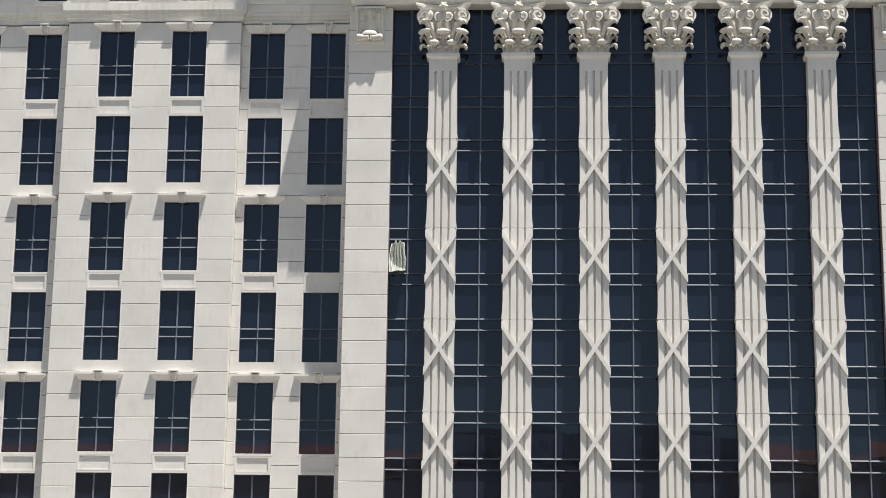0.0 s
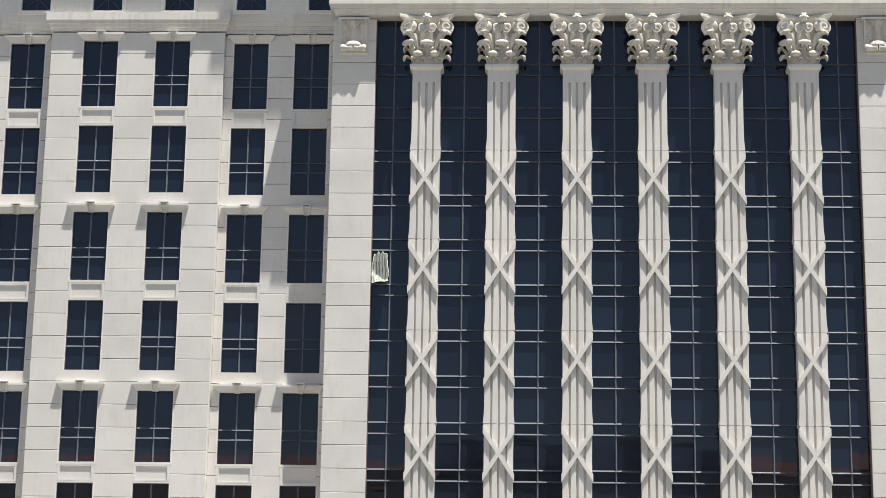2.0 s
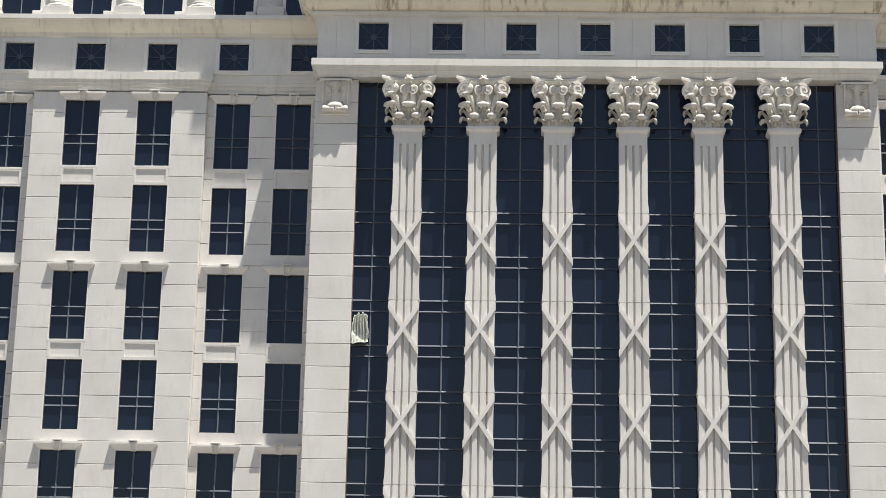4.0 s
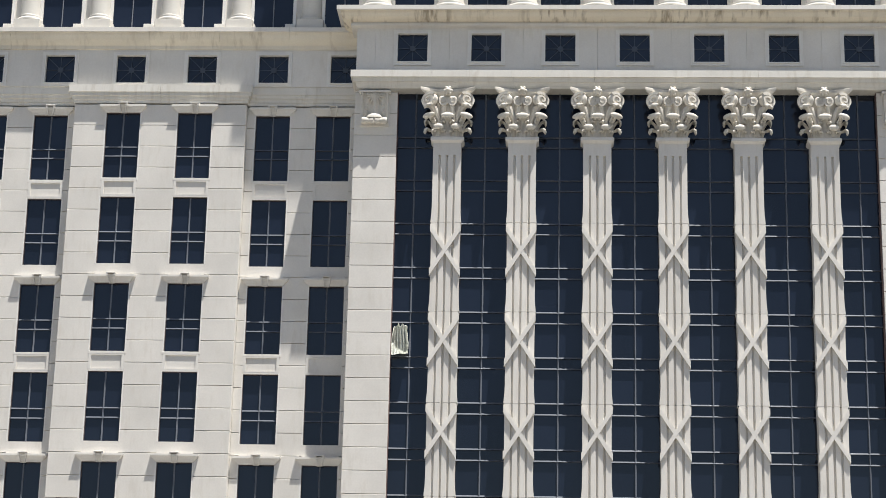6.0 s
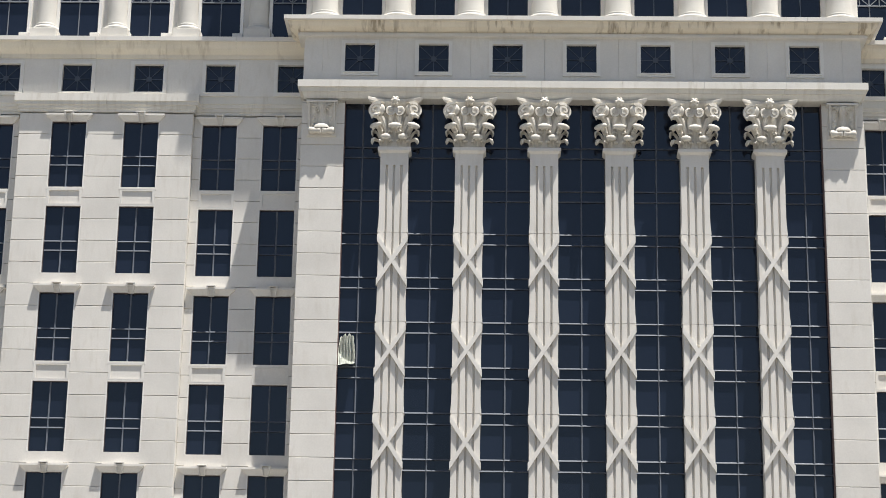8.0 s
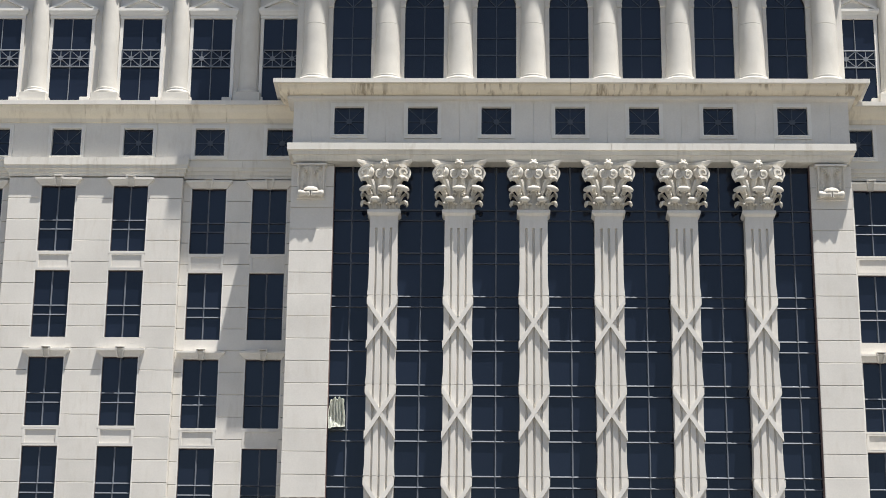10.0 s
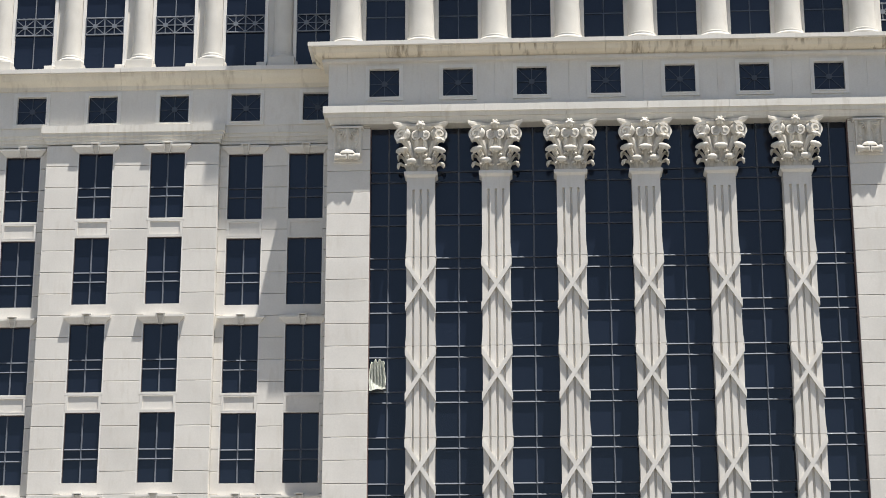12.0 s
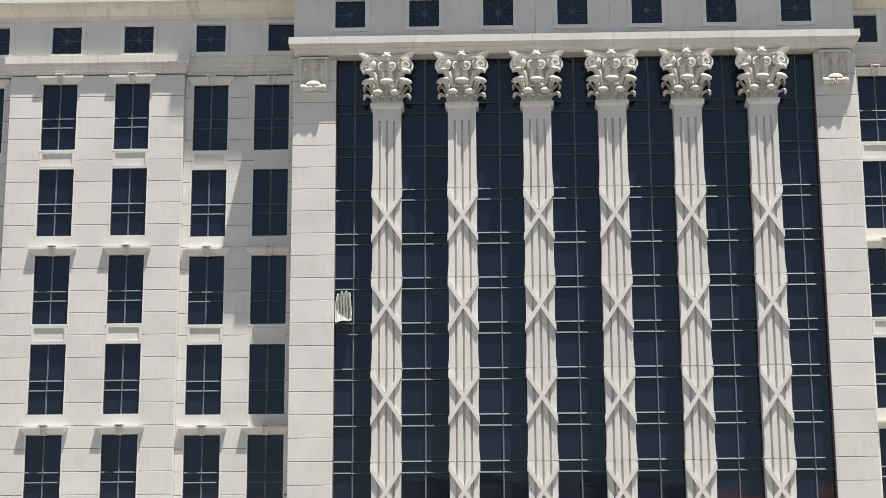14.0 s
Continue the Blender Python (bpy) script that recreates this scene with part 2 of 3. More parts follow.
def build_hood():
    """Moulded lintel over a pair of windows, with a keystone; origin at the top middle of the glass."""
    hood = empty("window_hood", label="moulded cream stone window hood with a small keystone", category="hood", group="window hoods")
    prof = ((0.79, 0.255), (0.79, 0.19), (0.72, 0.13), (0.64, 0.05), (0.62, 0.0))
    outs = (0.15, 0.15, 0.10, 0.05, 0.03)
    part("lintel", loft([[(-x, -o, z), (x, -o, z), (x, 0.02, z), (-x, 0.02, z)] for (x, z), o in zip(prof, outs)]), TRIM, hood)
    def slab(x0, x1, y):
        return [[(a * k0, y0, z), (b * k0, y0, z), (b * k0, 0, z), (a * k0, 0, z)] for a, b, k0, y0, z in
                ((x0, x1, 1.0, y, 0.275), (x0, x1, 0.95, y, 0.20), (x0, x1, 0.60, y * 0.55, -0.03))]
    k = part("keystone", loft(slab(-0.12, 0.12, -0.045)), CARVED, hood)
    for x0, x1 in ((-0.15, -0.10), (0.10, 0.15)):
        part("keystone_rib", loft(slab(x0, x1, -0.225)), TRIM, k)
    part("keystone_cap", box(-0.155, 0.155, -0.235, 0.0, 0.276, 0.31, 0.006), TRIM, k)
    return hood


def build_spandrel():
    """Panelled stone field between the two windows of a pair, 0.67 high; origin at its bottom middle."""
    s = empty("spandrel_panel", label="framed cream stone panel between two windows", category="panel", group="window panels")
    h = WIN_W / 2
    part("sill", box(-h - 0.05, h + 0.05, -0.008, 0.2, 0.585, 0.67, 0.004), TRIM, s)
    fr = bmesh.new()
    for x0, x1, z0, z1 in ((-h - 0.01, -h + 0.08, 0.06, 0.583), (h - 0.08, h + 0.01, 0.06, 0.583), (-h + 0.08, h - 0.08, 0.06, 0.10), (-h + 0.08, h - 0.08, 0.545, 0.583)):
        add_box(fr, x0, x1, -0.006, 0.2, z0, z1)
    part("frame", fr, TRIM, s)
    part("field", box(-h + 0.08, h - 0.08, 0.03, 0.2, 0.10, 0.545), STONE, s)
    part("lintel", box(-h - 0.01, h + 0.01, -0.004, 0.2, 0.0, 0.058), TRIM, s)
    return s


window_proto, hood_proto, spandrel_proto = build_window(), build_hood(), build_spandrel()
protos_used = {"window": False, "hood": False, "spandrel": False}


def stamp(key, proto, m):
    if protos_used[key]:
        return copy_thing(proto, m)
    protos_used[key] = True
    proto.matrix_basis = m
    return proto


def mirror_x(x):
    return 2 * MID - x


TOP0 = 5.235                        # top of the highest row of windows
LEFT_COLS = ((-15.78, RECESS_Y), (-13.67, RECESS_Y), (-11.112, BAY_Y), (-8.655, BAY_Y), (-6.032, RECESS_Y), (-3.97, RECESS_Y))
RIGHT_COLS = tuple((mirror_x(x), y) for x, y in LEFT_COLS[:2:-1])


def window_column(x, y, wall):
    h = WIN_W / 2
    for r in range(6):
        top = TOP0 - FLOOR * r
        stamp("window", window_proto, pose(x, y, BASE + top - WIN_H))
        if r % 2 == 0:
            stamp("hood", hood_proto, pose(x, y, BASE + top))
            stamp("spandrel", spandrel_proto, pose(x, y, BASE + top - FLOOR))
        else:
            lo = top - WIN_H - (FLOOR - WIN_H) + 0.004
            part("stone_panel", block_mesh(WIN_W + 0.034, FLOOR - WIN_H - 0.004, 0.3, 0.0005), STONE, wall, at=(x - h - 0.017, y - 0.002, lo))
    part("stone_panel", block_mesh(WIN_W, 0.3, 0.3), STONE, wall, at=(x - h, y, TOP0 + 0.004))


def wing_wall(name, cols, edges, label):
    """edges: (x, y) stretches of wall face between which the columns of windows stand."""
    wall = empty(name, (0, 0, BASE), label, "wall", kind="structure")
    h = WIN_W / 2 + 0.003
    for x, y in cols:
        window_column(x, y, wall)
    for x0, x1, y in edges:
        inside = sorted(x for x, yy in cols if x0 < x < x1)
        stops = [x0] + [s for x in inside for s in (x - h, x + h)] + [x1]
        for a, b in zip(stops[::2], stops[1::2]):
            course_panels(wall, a, b, y, BOTTOM, TOP0 + 0.34, 0.3)
        part("backing", box(x0 + 0.01, x1 - 0.01, y + 0.17, 2.39, BOTTOM, TOP0 + 0.33), GROUT, wall)
    return wall


EDGE_A, EDGE_B = -12.81, -6.91
wing_wall("wall_left_wing", LEFT_COLS, ((-20.0, EDGE_A, RECESS_Y), (EDGE_A, EDGE_B, BAY_Y), (EDGE_B, -PIER + 0.05, RECESS_Y)),
          "cream stone wing wall in jointed courses with paired windows")
wing_wall("wall_right_wing", RIGHT_COLS, ((RIGHT - 0.05, mirror_x(EDGE_B), RECESS_Y), (mirror_x(EDGE_B), mirror_x(-10.0), BAY_Y)),
          "cream stone wing wall beside the portico")

# ---- piers of the portico ----
def build_console():
    """Scrolled bracket on a pier; origin at the middle of its foot."""
    c = empty("console", label="carved cream stone scroll bracket on a pier", category="bracket", group="scroll brackets")
    part("back_panel", box(-0.46, 0.46, -0.06, 0.02, 0.0, 1.30, 0.015), TRIM, c)
    part("cap", box(-0.50, 0.50, -0.40, 0.02, 1.26, 1.34, 0.02), TRIM, c)
    def out_at(z):
        return 0.19 + 0.15 * ((z - 0.14) / 1.11) ** 2
    heights = [0.14 + 1.11 * k / 12 for k in range(13)]
    rings = []
    for z in heights:
        ring = []
        for i in range(29):
            u = -1 + 2 * i / 28
            f = (z - 0.14) / 1.11
            relief = 0.055 * math.cos(u * math.pi * 3.5 * (0.55 + 0.45 * f)) * (1 - 0.3 * f) * (1 - abs(u)) ** 0.4
            ring.append((0.375 * u, -out_at(z) - relief + 0.02, z))
        rings.append(ring + [(0.375, 0.0, z), (-0.375, 0.0, z)])
    part("scroll_body", loft(rings), CARVED, c)
    for s in (-1, 1):
        a, b = sorted((s * 0.377, s * 0.42))
        part("edge_rail", loft([[(a, -out_at(z) - 0.045, z), (b, -out_at(z) - 0.045, z), (b, 0.0, z), (a, 0.0, z)] for z in heights]), CARVED, c)
        bm = turned([(0.02, -0.01), (0.10, 0.0), (0.13, 0.03), (0.12, 0.09), (0.10, 0.15), (0.12, 0.24), (0.14, 0.30), (0.13, 0.365), (0.06, 0.39)], 24)
        bmesh.ops.rotate(bm, verts=bm.verts, matrix=Matrix.Rotation(s * math.pi / 2, 3, "Y"))
        part("roll", bm, CARVED, c, at=(s * 0.02, -0.235, 0.17), smooth=True)
        for i in range(4):
            a0 = math.radians(12 + 26 * i)
            n = 8
            blade = []
            for q in range(n + 1):
                f = q / n
                cx, cz = s * (0.07 + 0.27 * f * math.sin(a0)), 1.20 - (0.36 - 0.05 * i) * f * math.cos(a0) - 0.05 * math.sin(f * math.pi)
                hw = 0.034 * math.sin(math.pi * (0.25 + 0.72 * f))
                px, pz = math.cos(a0) * s, math.sin(a0)
                o = out_at(cz) + 0.012
                blade.append([(cx - px * hw, -o, cz - pz * hw), (cx, -o - 0.075, cz), (cx + px * hw, -o, cz + pz * hw), (cx, -o + 0.06, cz)])
            part("fan_leaf", loft(blade), CARVED, c, smooth=True)
        for i in range(4):
            z = 0.42 + 0.12 * i
            lobe = turned([(0.01, -0.075), (0.035, -0.05), (0.05, 0.0), (0.035, 0.05), (0.01, 0.075)], 12)
            part("leaf_lobe", lobe, CARVED, c, at=(s * (0.28 - 0.03 * (i % 2)), -out_at(z) + 0.01, z), smooth=True).rotation_euler = (0, radians(s * 32), 0)
    part("leaf_stem", loft([[(-w, -out_at(z) - 0.01, z), (0, -out_at(z) - 0.05, z), (w, -out_at(z) - 0.01, z), (w, -0.1, z), (-w, -0.1, z)] for w, z in ((0.02, 0.62), (0.045, 0.72), (0.065, 0.9), (0.10, 1.08), (0.13, 1.18), (0.13, 1.24))]), CARVED, c)
    dome = turned([(0.25, 0.0), (0.245, 0.05), (0.20, 0.12), (0.12, 0.165), (0.01, 0.18)], 24)
    bmesh.ops.scale(dome, verts=dome.verts, vec=(1, 0.42, 1))
    part("leaf_boss", dome, CARVED, c, at=(0, -0.26, 0.27), smooth=True)
    for x in (-0.03, 0.03):
        part("stem", tube(-0.09, 0.09, 0, 0, 0.022), CARVED, c, at=(x, -0.335, 0.16), smooth=True).rotation_euler = (0, math.pi / 2, 0)
    for ch in c.children:
        ch.scale, ch.location = (1.05 * ch.scale.x, 0.8 * ch.scale.y, 0.89 * ch.scale.z), (ch.location.x * 1.05, ch.location.y * 0.8, ch.location.z * 0.89)
    return c


console = build_console()
for i, (x0, x1) in enumerate(((-PIER, -1.70), (2 * MID + 1.76, RIGHT))):
    pier = empty("wall_pier_left" if i == 0 else "wall_pier_right", (0, 0, BASE), "flat cream stone pier in jointed courses beside the glazing", "pier", kind="structure")
    course_panels(pier, x0, x1, PIER_Y, BOTTOM, 5.69, 0.3, phase=0.385)
    part("backing", box(x0 + 0.012, x1 - 0.012, PIER_Y + 0.1, 2.39, BOTTOM, 5.68), STONE, pier)
    xi = x1 if i == 0 else x0
    part("return", box(xi - 0.012, xi + 0.012, PIER_Y + 0.03, GLASS_Y + 0.1, BOTTOM, 5.68), REVEAL, pier)
    m = pose((x0 + x1) / 2 - 0.03, PIER_Y, BASE + 4.42)
    if i == 0:
        console.matrix_basis = m
    else:
        copy_thing(console, m)

# ---- curtain wall behind the pilasters ----
glazing = empty("curtain_wall", (0, 0, BASE), "dark blue tinted curtain wall with pale metal bars", "glazing", kind="structure")
PANES = {}


def pane_mesh(w, h):
    key = (round(w, 3), round(h, 3))
    if key not in PANES:
        bm = box(-w / 2, w / 2, 0, 0.02, -h / 2, h / 2)
        bmesh.ops.recalc_face_normals(bm, faces=bm.faces)
        me = bpy.data.meshes.new("pane")
        bm.to_mesh(me)
        bm.free()
        PANES[key] = me
    return PANES[key]


rng = random.Random(4)
levels = []
z = 4.16
while z > BOTTOM:
    levels += [z, z - 0.36]
    z -= 1.5
stops = [5.7] + levels + [BOTTOM]
for b in range(7):
    x0 = -1.70 if b == 0 else PITCH * (b - 1) + 0.4
    x1 = 2 * MID + 1.76 if b == 6 else PITCH * b - 0.4
    xm = -1.09 if b == 0 else (2 * MID + 1.17 if b == 6 else PITCH * (b - 0.5))
    for hi, lo in zip(stops, stops[1:]):
        for a, c in ((x0, xm), (xm, x1)):
            p = part("pane", pane_mesh(c - a, hi - lo), GLASS, glazing, at=((a + c) / 2, GLASS_Y, (hi + lo) / 2))
            p.rotation_euler = (radians(rng.uniform(-0.25, 0.25)), 0, radians(rng.uniform(-0.3, 0.3)))
    part("mullion", wedge_post(xm, GLASS_Y - 0.002, BOTTOM, 5.7, 0.052, 0.055), MULLION, glazing)
    for z in levels:
        part("transom", cap_bar(x0, x1, GLASS_Y - 0.003, z, 0.052, 0.058), METAL, glazing)

# ---- pilasters ----
def shaft_ring(hw, z, grooves=True):
    pts = [(-hw, 0.62), (-hw, 0.10)]
    if grooves:
        for c in (-0.24, 0.0, 0.24):
            for k in range(7):
                a = math.pi * k / 6
                pts.append((c - 0.042 * math.cos(a), 0.10 + 0.085 * math.sin(a)))
    pts += [(hw, 0.10), (hw, 0.62)]
    return [(x, y, z) for x, y in pts]


def leaf(width, height, out, roll, lobes=3):
    """Acanthus leaf that rises, leans out and rolls over at its tip; origin at its foot, outwards to -y."""
    line = [(0.0, 0.0), (-0.02, 0.3 * height), (-0.25 * out, 0.6 * height), (-0.6 * out, 0.85 * height)]
    for k in range(6):
        a = math.pi * 0.15 + math.pi * 1.15 * k / 5
        line.append((-out + roll * math.cos(a), height - roll + roll * math.sin(a)))
    rings, n = [], 9
    for i, (y, z) in enumerate(line):
        s = i / (len(line) - 1)
        w = width * (0.50 + 0.50 * min(1.0, max(0.0, (s - 0.2) / 0.35)) ** 1.5) * (1 - 0.35 * max(0, s - 0.8) / 0.2)
        w *= 1 + 0.10 * math.cos(s * math.pi * 2 * lobes)
        ring = []
        for j in range(n):
            u = -1 + 2 * j / (n - 1)
            ring.append((u * w / 2, y + 0.06 * u * u * (1 - s) - 0.034 * math.cos(u * math.pi * 2.5) * (1 - 0.55 * s), z - 0.05 * u * u * s))
        back = [(x, yy + 0.04, zz - 0.02) for x, yy, zz in reversed(ring)]
        rings.append(ring + back)
    return loft(rings)


def spiral(turns, r0, r1, thick, y0, y1, hand=1, start=0.0):
    """Scroll of a volute in the x-z plane, drawn out from y0 to y1."""
    rings, n = [], int(18 * turns)
    for i in range(n + 1):
        s = i / n
        a = start + hand * s * turns * 2 * math.pi
        r = r0 + (r1 - r0) * s
        t = thick * (1 - 0.45 * s)
        c, d = math.cos(a), math.sin(a)
        bulge = 0.018 * s
        rings.append([(c * (r + t / 2), y0 - bulge, d * (r + t / 2)), (c * (r + t / 2), y1, d * (r + t / 2)), (c * (r - t / 2), y1, d * (r - t / 2)), (c * (r - t / 2), y0 - bulge, d * (r - t / 2))])
    return loft(rings)


def build_capital(parent):
    cap = empty("capital", (0, 0, 4.0), "carved capital with acanthus leaves and corner scrolls", parent=parent)
    part("bell", loft([[(-w, -f, z), (-w * 0.8, -f - 0.05, z), (w * 0.8, -f - 0.05, z), (w, -f, z), (w, 0.6, z), (-w, 0.6, z)]
                       for w, f, z in ((0.45, -0.09, 0.0), (0.43, -0.10, 0.5), (0.42, -0.08, 0.9), (0.50, -0.03, 1.22), (0.60, 0.06, 1.36))]), CARVED, cap)
    # lower leaves, upper leaves, corner leaves
    def put(bm, name, x, y, z, turn=0.0, tip=None):
        ob = part(name, bm, CARVED, cap, at=(x, y + 0.035, z + 0.035), smooth=True)
        ob.rotation_euler = (0, 0, radians(turn))
        if tip:
            part("leaf_tip", turned([(0.02, -0.07), (0.10, -0.06), (0.15, -0.03), (0.166, 0.005), (0.158, 0.045), (0.125, 0.08), (0.065, 0.102), (0.01, 0.108)], 24), CARVED, ob, at=(0, tip[0], tip[1]), smooth=True).scale = (tip[2], 0.60, 0.95)
        return ob
    for x in (-0.285, 0.285):
        put(leaf(0.26, 0.29, 0.14, 0.05), "lower_leaf", x, -0.03, -0.02, 0.0, (-0.135, 0.235, 1.05))
    for s in (-1, 1):
        put(leaf(0.30, 0.26, 0.26, 0.06), "side_leaf", s * 0.46, 0.10, -0.02, s * 75)
        put(leaf(0.32, 0.63, 0.29, 0.065), "corner_leaf", s * 0.43, 0.02, -0.02, s * 42, (-0.29, 0.57, 1.6))
        put(leaf(0.34, 0.60, 0.28, 0.06), "flank_leaf", s * 0.46, 0.34, -0.02, s * 90)
        for x in (0.13, 0.44):
            part("frond", leaf(0.16, 0.22, 0.06, 0.03), CARVED, cap, at=(s * x, 0.02, 0.0), smooth=True)
            part("frond", leaf(0.15, 0.20, 0.07, 0.03), CARVED, cap, at=(s * (x + 0.02), 0.01, 0.30), smooth=True)
    put(leaf(0.27, 0.63, 0.20, 0.06), "upper_leaf", 0.0, 0.01, -0.02, 0.0, (-0.205, 0.57, 1.32))
    # fluted sheaths that fan out from between the leaves to carry the scrolls
    for s in (-1, 1):
        for name, x0, x1, z1, y1, w1 in (("volute_sheath", 0.25, 0.52, 0.90, -0.12, 0.13), ("helix_sheath", 0.22, 0.13, 0.93, -0.04, 0.085)):
            rings = []
            for q in range(7):
                t = q / 6
                cx, cy, cz, w = x0 + (x1 - x0) * t ** 1.5, 0.05 + (y1 - 0.05) * t ** 1.3, 0.30 + (z1 - 0.30) * t, 0.045 + (w1 - 0.045) * t ** 1.4
                rings.append([(s * (cx + w * math.cos(a) * (1 + 0.2 * math.cos(6 * a))), cy + 0.55 * w * math.sin(a) * (1 + 0.2 * math.cos(6 * a)), cz) for a in (math.pi * i / 12 for i in range(24))])
            part(name, loft(rings), CARVED, cap, smooth=True)
        v = part("volute", spiral(1.7, 0.235, 0.05, 0.095, -0.05, 0.22, -s, math.pi / 2 + s * 1.1), CARVED, cap, at=(s * 0.635, -0.16, 1.09))
        v.rotation_euler = (0, radians(s * 20), radians(s * 24))
        v.scale = (1.08, 1, 0.86)
        part("eye", turned([(0.005, 0), (0.03, 0.006), (0.038, 0.03), (0.0381, 0.07), (0.01, 0.08)], 12), CARVED, v, at=(0, 0.05, 0), smooth=True).rotation_euler = (math.pi / 2, 0, 0)
        part("scroll_web", turned([(0.245, 0.0), (0.2451, 0.15), (0.15, 0.175), (0.05, 0.18)], 24), CARVED, v, at=(0, 0.155, 0), smooth=True).rotation_euler = (math.pi / 2, 0, 0)
        part("scroll_leaf", leaf(0.40, 0.22, 0.24, 0.045), CARVED, cap, at=(s * 0.50, -0.03, 0.74), smooth=True).rotation_euler = (0, 0, radians(s * 40))
        hx = part("helix", spiral(1.5, 0.155, 0.04, 0.065, -0.04, 0.16, s, math.pi * (0.5 + 0.35 * s)), CARVED, cap, at=(s * 0.165, -0.08, 1.08))
        hx.rotation_euler = (0, radians(s * 12), 0)
        part("helix_web", turned([(0.15, 0.0), (0.1501, 0.10), (0.09, 0.125), (0.02, 0.13)], 20), CARVED, cap, at=(s * 0.165, 0.02, 1.09), smooth=True).rotation_euler = (math.pi / 2, 0, 0)
    # abacus with deeply hollowed front and thick blunt horns
    rings = []
    for z, g in ((1.31, -0.13), (1.345, -0.06), (1.385, -0.01), (1.395, 0.0), (1.455, 0.0), (1.475, -0.015)):
        front = [((0.90 + g) * u, -0.27 - g + 0.26 * (1 - abs(u) ** 2.4)) for u in (-1 + 2 * i / 20 for i in range(21))]
        rings.append([(x, y, z - 0.035 * (1 - (abs(x) / 0.9) ** 2) * (z < 1.45)) for x, y in front + [(0.90 + g, -0.13 - g), (0.66, 0.6), (-0.66, 0.6), (-0.90 - g, -0.13 - g)]])
    part("abacus", loft(rings), CARVED, cap)
    ros = part("rosette", turned([(0.05, 0.0), (0.10, 0.06), (0.115, 0.16), (0.09, 0.23), (0.04, 0.26), (0.005, 0.265)], 20), CARVED, cap, at=(0, 0.0, 1.37), smooth=True)
    ros.rotation_euler = (math.pi / 2, 0, 0)
    for k in range(6):
        a = k * math.pi / 3
        petal = turned([(0.005, -0.05), (0.045, -0.03), (0.058, 0.01), (0.045, 0.045), (0.005, 0.06)], 10)
        part("petal", petal, CARVED, ros, at=(0.10 * math.cos(a), 0.10 * math.sin(a), 0.17), smooth=True)
    part("bud", turned([(0.005, -0.04), (0.04, -0.02), (0.05, 0.01), (0.03, 0.035), (0.005, 0.045)], 10), CARVED, ros, at=(0, 0, 0.265), smooth=True)
    cap.scale = (1, 1, 1.125)
    return cap


def build_pilaster():
    p = empty("pilaster", label="fluted cream stone pilaster with crossed straps and a leafy capital", category="pilaster", group="pilasters of the portico")
    flare = ((0.0, 0.497), (0.12, 0.488), (0.3, 0.470), (0.6, 0.460), (2.2, 0.460), (2.7, 0.468), (3.0 - 0.012, 0.470))
    seg = loft([shaft_ring(hw, z) for z, hw in flare])
    me = None
    for r in range(1, 6):
        z = 1.07 - FLOOR * r
        ob = part("shaft_drum", me or seg, STONE, p, at=(0, 0, z))
        me = ob.data
    part("shaft_drum", loft([shaft_ring(hw, z) for z, hw in flare[:5]] + [shaft_ring(0.460, 2.31)]), STONE, p, at=(0, 0, 1.07))
    part("shaft_neck", loft([shaft_ring(0.460, 3.38, False), shaft_ring(0.460, 3.8, False)]), STONE, p)
    part("astragal", loft([[(-w, -f, z), (w, -f, z), (w, 0.6, z), (-w, 0.6, z)] for w, f, z in
                           ((0.475, -0.085, 3.80), (0.50, -0.06, 3.83), (0.545, -0.01, 3.87), (0.55, 0.0, 3.875), (0.55, 0.0, 3.96), (0.535, -0.01, 3.994), (0.45, -0.08, 4.0))]), TRIM, p)
    straps = []
    for s in (-1, 1):
        bm = prism(((-0.495 * s, 1.005), (-0.495 * s, 0.76), (0.495 * s, -0.76), (0.495 * s, -0.515)), 0.022 + 0.004 * (s > 0), 0.22)
        straps.append(bm)
    first = None
    for r in range(5):
        for k in range(2):
            ob = part("strap", straps[k] if r == 0 else first[k], TRIM, p, at=(0, 0, -FLOOR * r))
            if r == 0:
                first = (first or []) + [ob.data]
    build_capital(p)
    return p


pilaster = build_pilaster()
for k in range(6):
    m = pose(PITCH * k, 0, BASE)
    if k == 0:
        pilaster.matrix_basis = m
    else:
        copy_thing(pilaster, m)

# ---- entablature of the portico ----
trim = empty("trim_portico_entablature", (0, 0, BASE), "moulded cream stone entablature over the portico", "entablature", kind="structure")
IN = 0.34
cornice_run(trim, "architrave_stone", ((-PIER + IN, 1.6), (-PIER + IN, PIER_Y), (RIGHT - IN, PIER_Y), (RIGHT - IN, 1.6)),
            ((0.47, 6.27), (0.47, 6.03), (0.40, 6.03), (0.38, 5.89), (0.32, 5.89), (0.28, 5.78), (0.22, 5.70), (-0.42, 5.70), (-0.42, 6.27)), ARCHITRAVE)
B_PLAN = ((-PIER, 1.7), (-PIER, 0.10), (RIGHT, 0.10), (RIGHT, 1.7))
cornice_run(trim, "cornice_slab", B_PLAN, ((0.64, 8.45), (0.64, 8.31), (-0.5, 8.31), (-0.5, 8.45)), TRIM)
cornice_run(trim, "cornice_stone", B_PLAN,
            ((0.52, 8.307), (0.50, 8.22), (0.44, 8.12), (0.32, 8.055), (0.20, 8.03), (-0.5, 8.03), (-0.5, 8.307)), CORNICE)
cornice_run(trim, "cornice_bead", B_PLAN, ((0.15, 8.027), (0.15, 8.0), (0.19, 7.985), (0.19, 7.90), (0.0, 7.88), (-0.5, 7.88), (-0.5, 8.027)), TRIM)
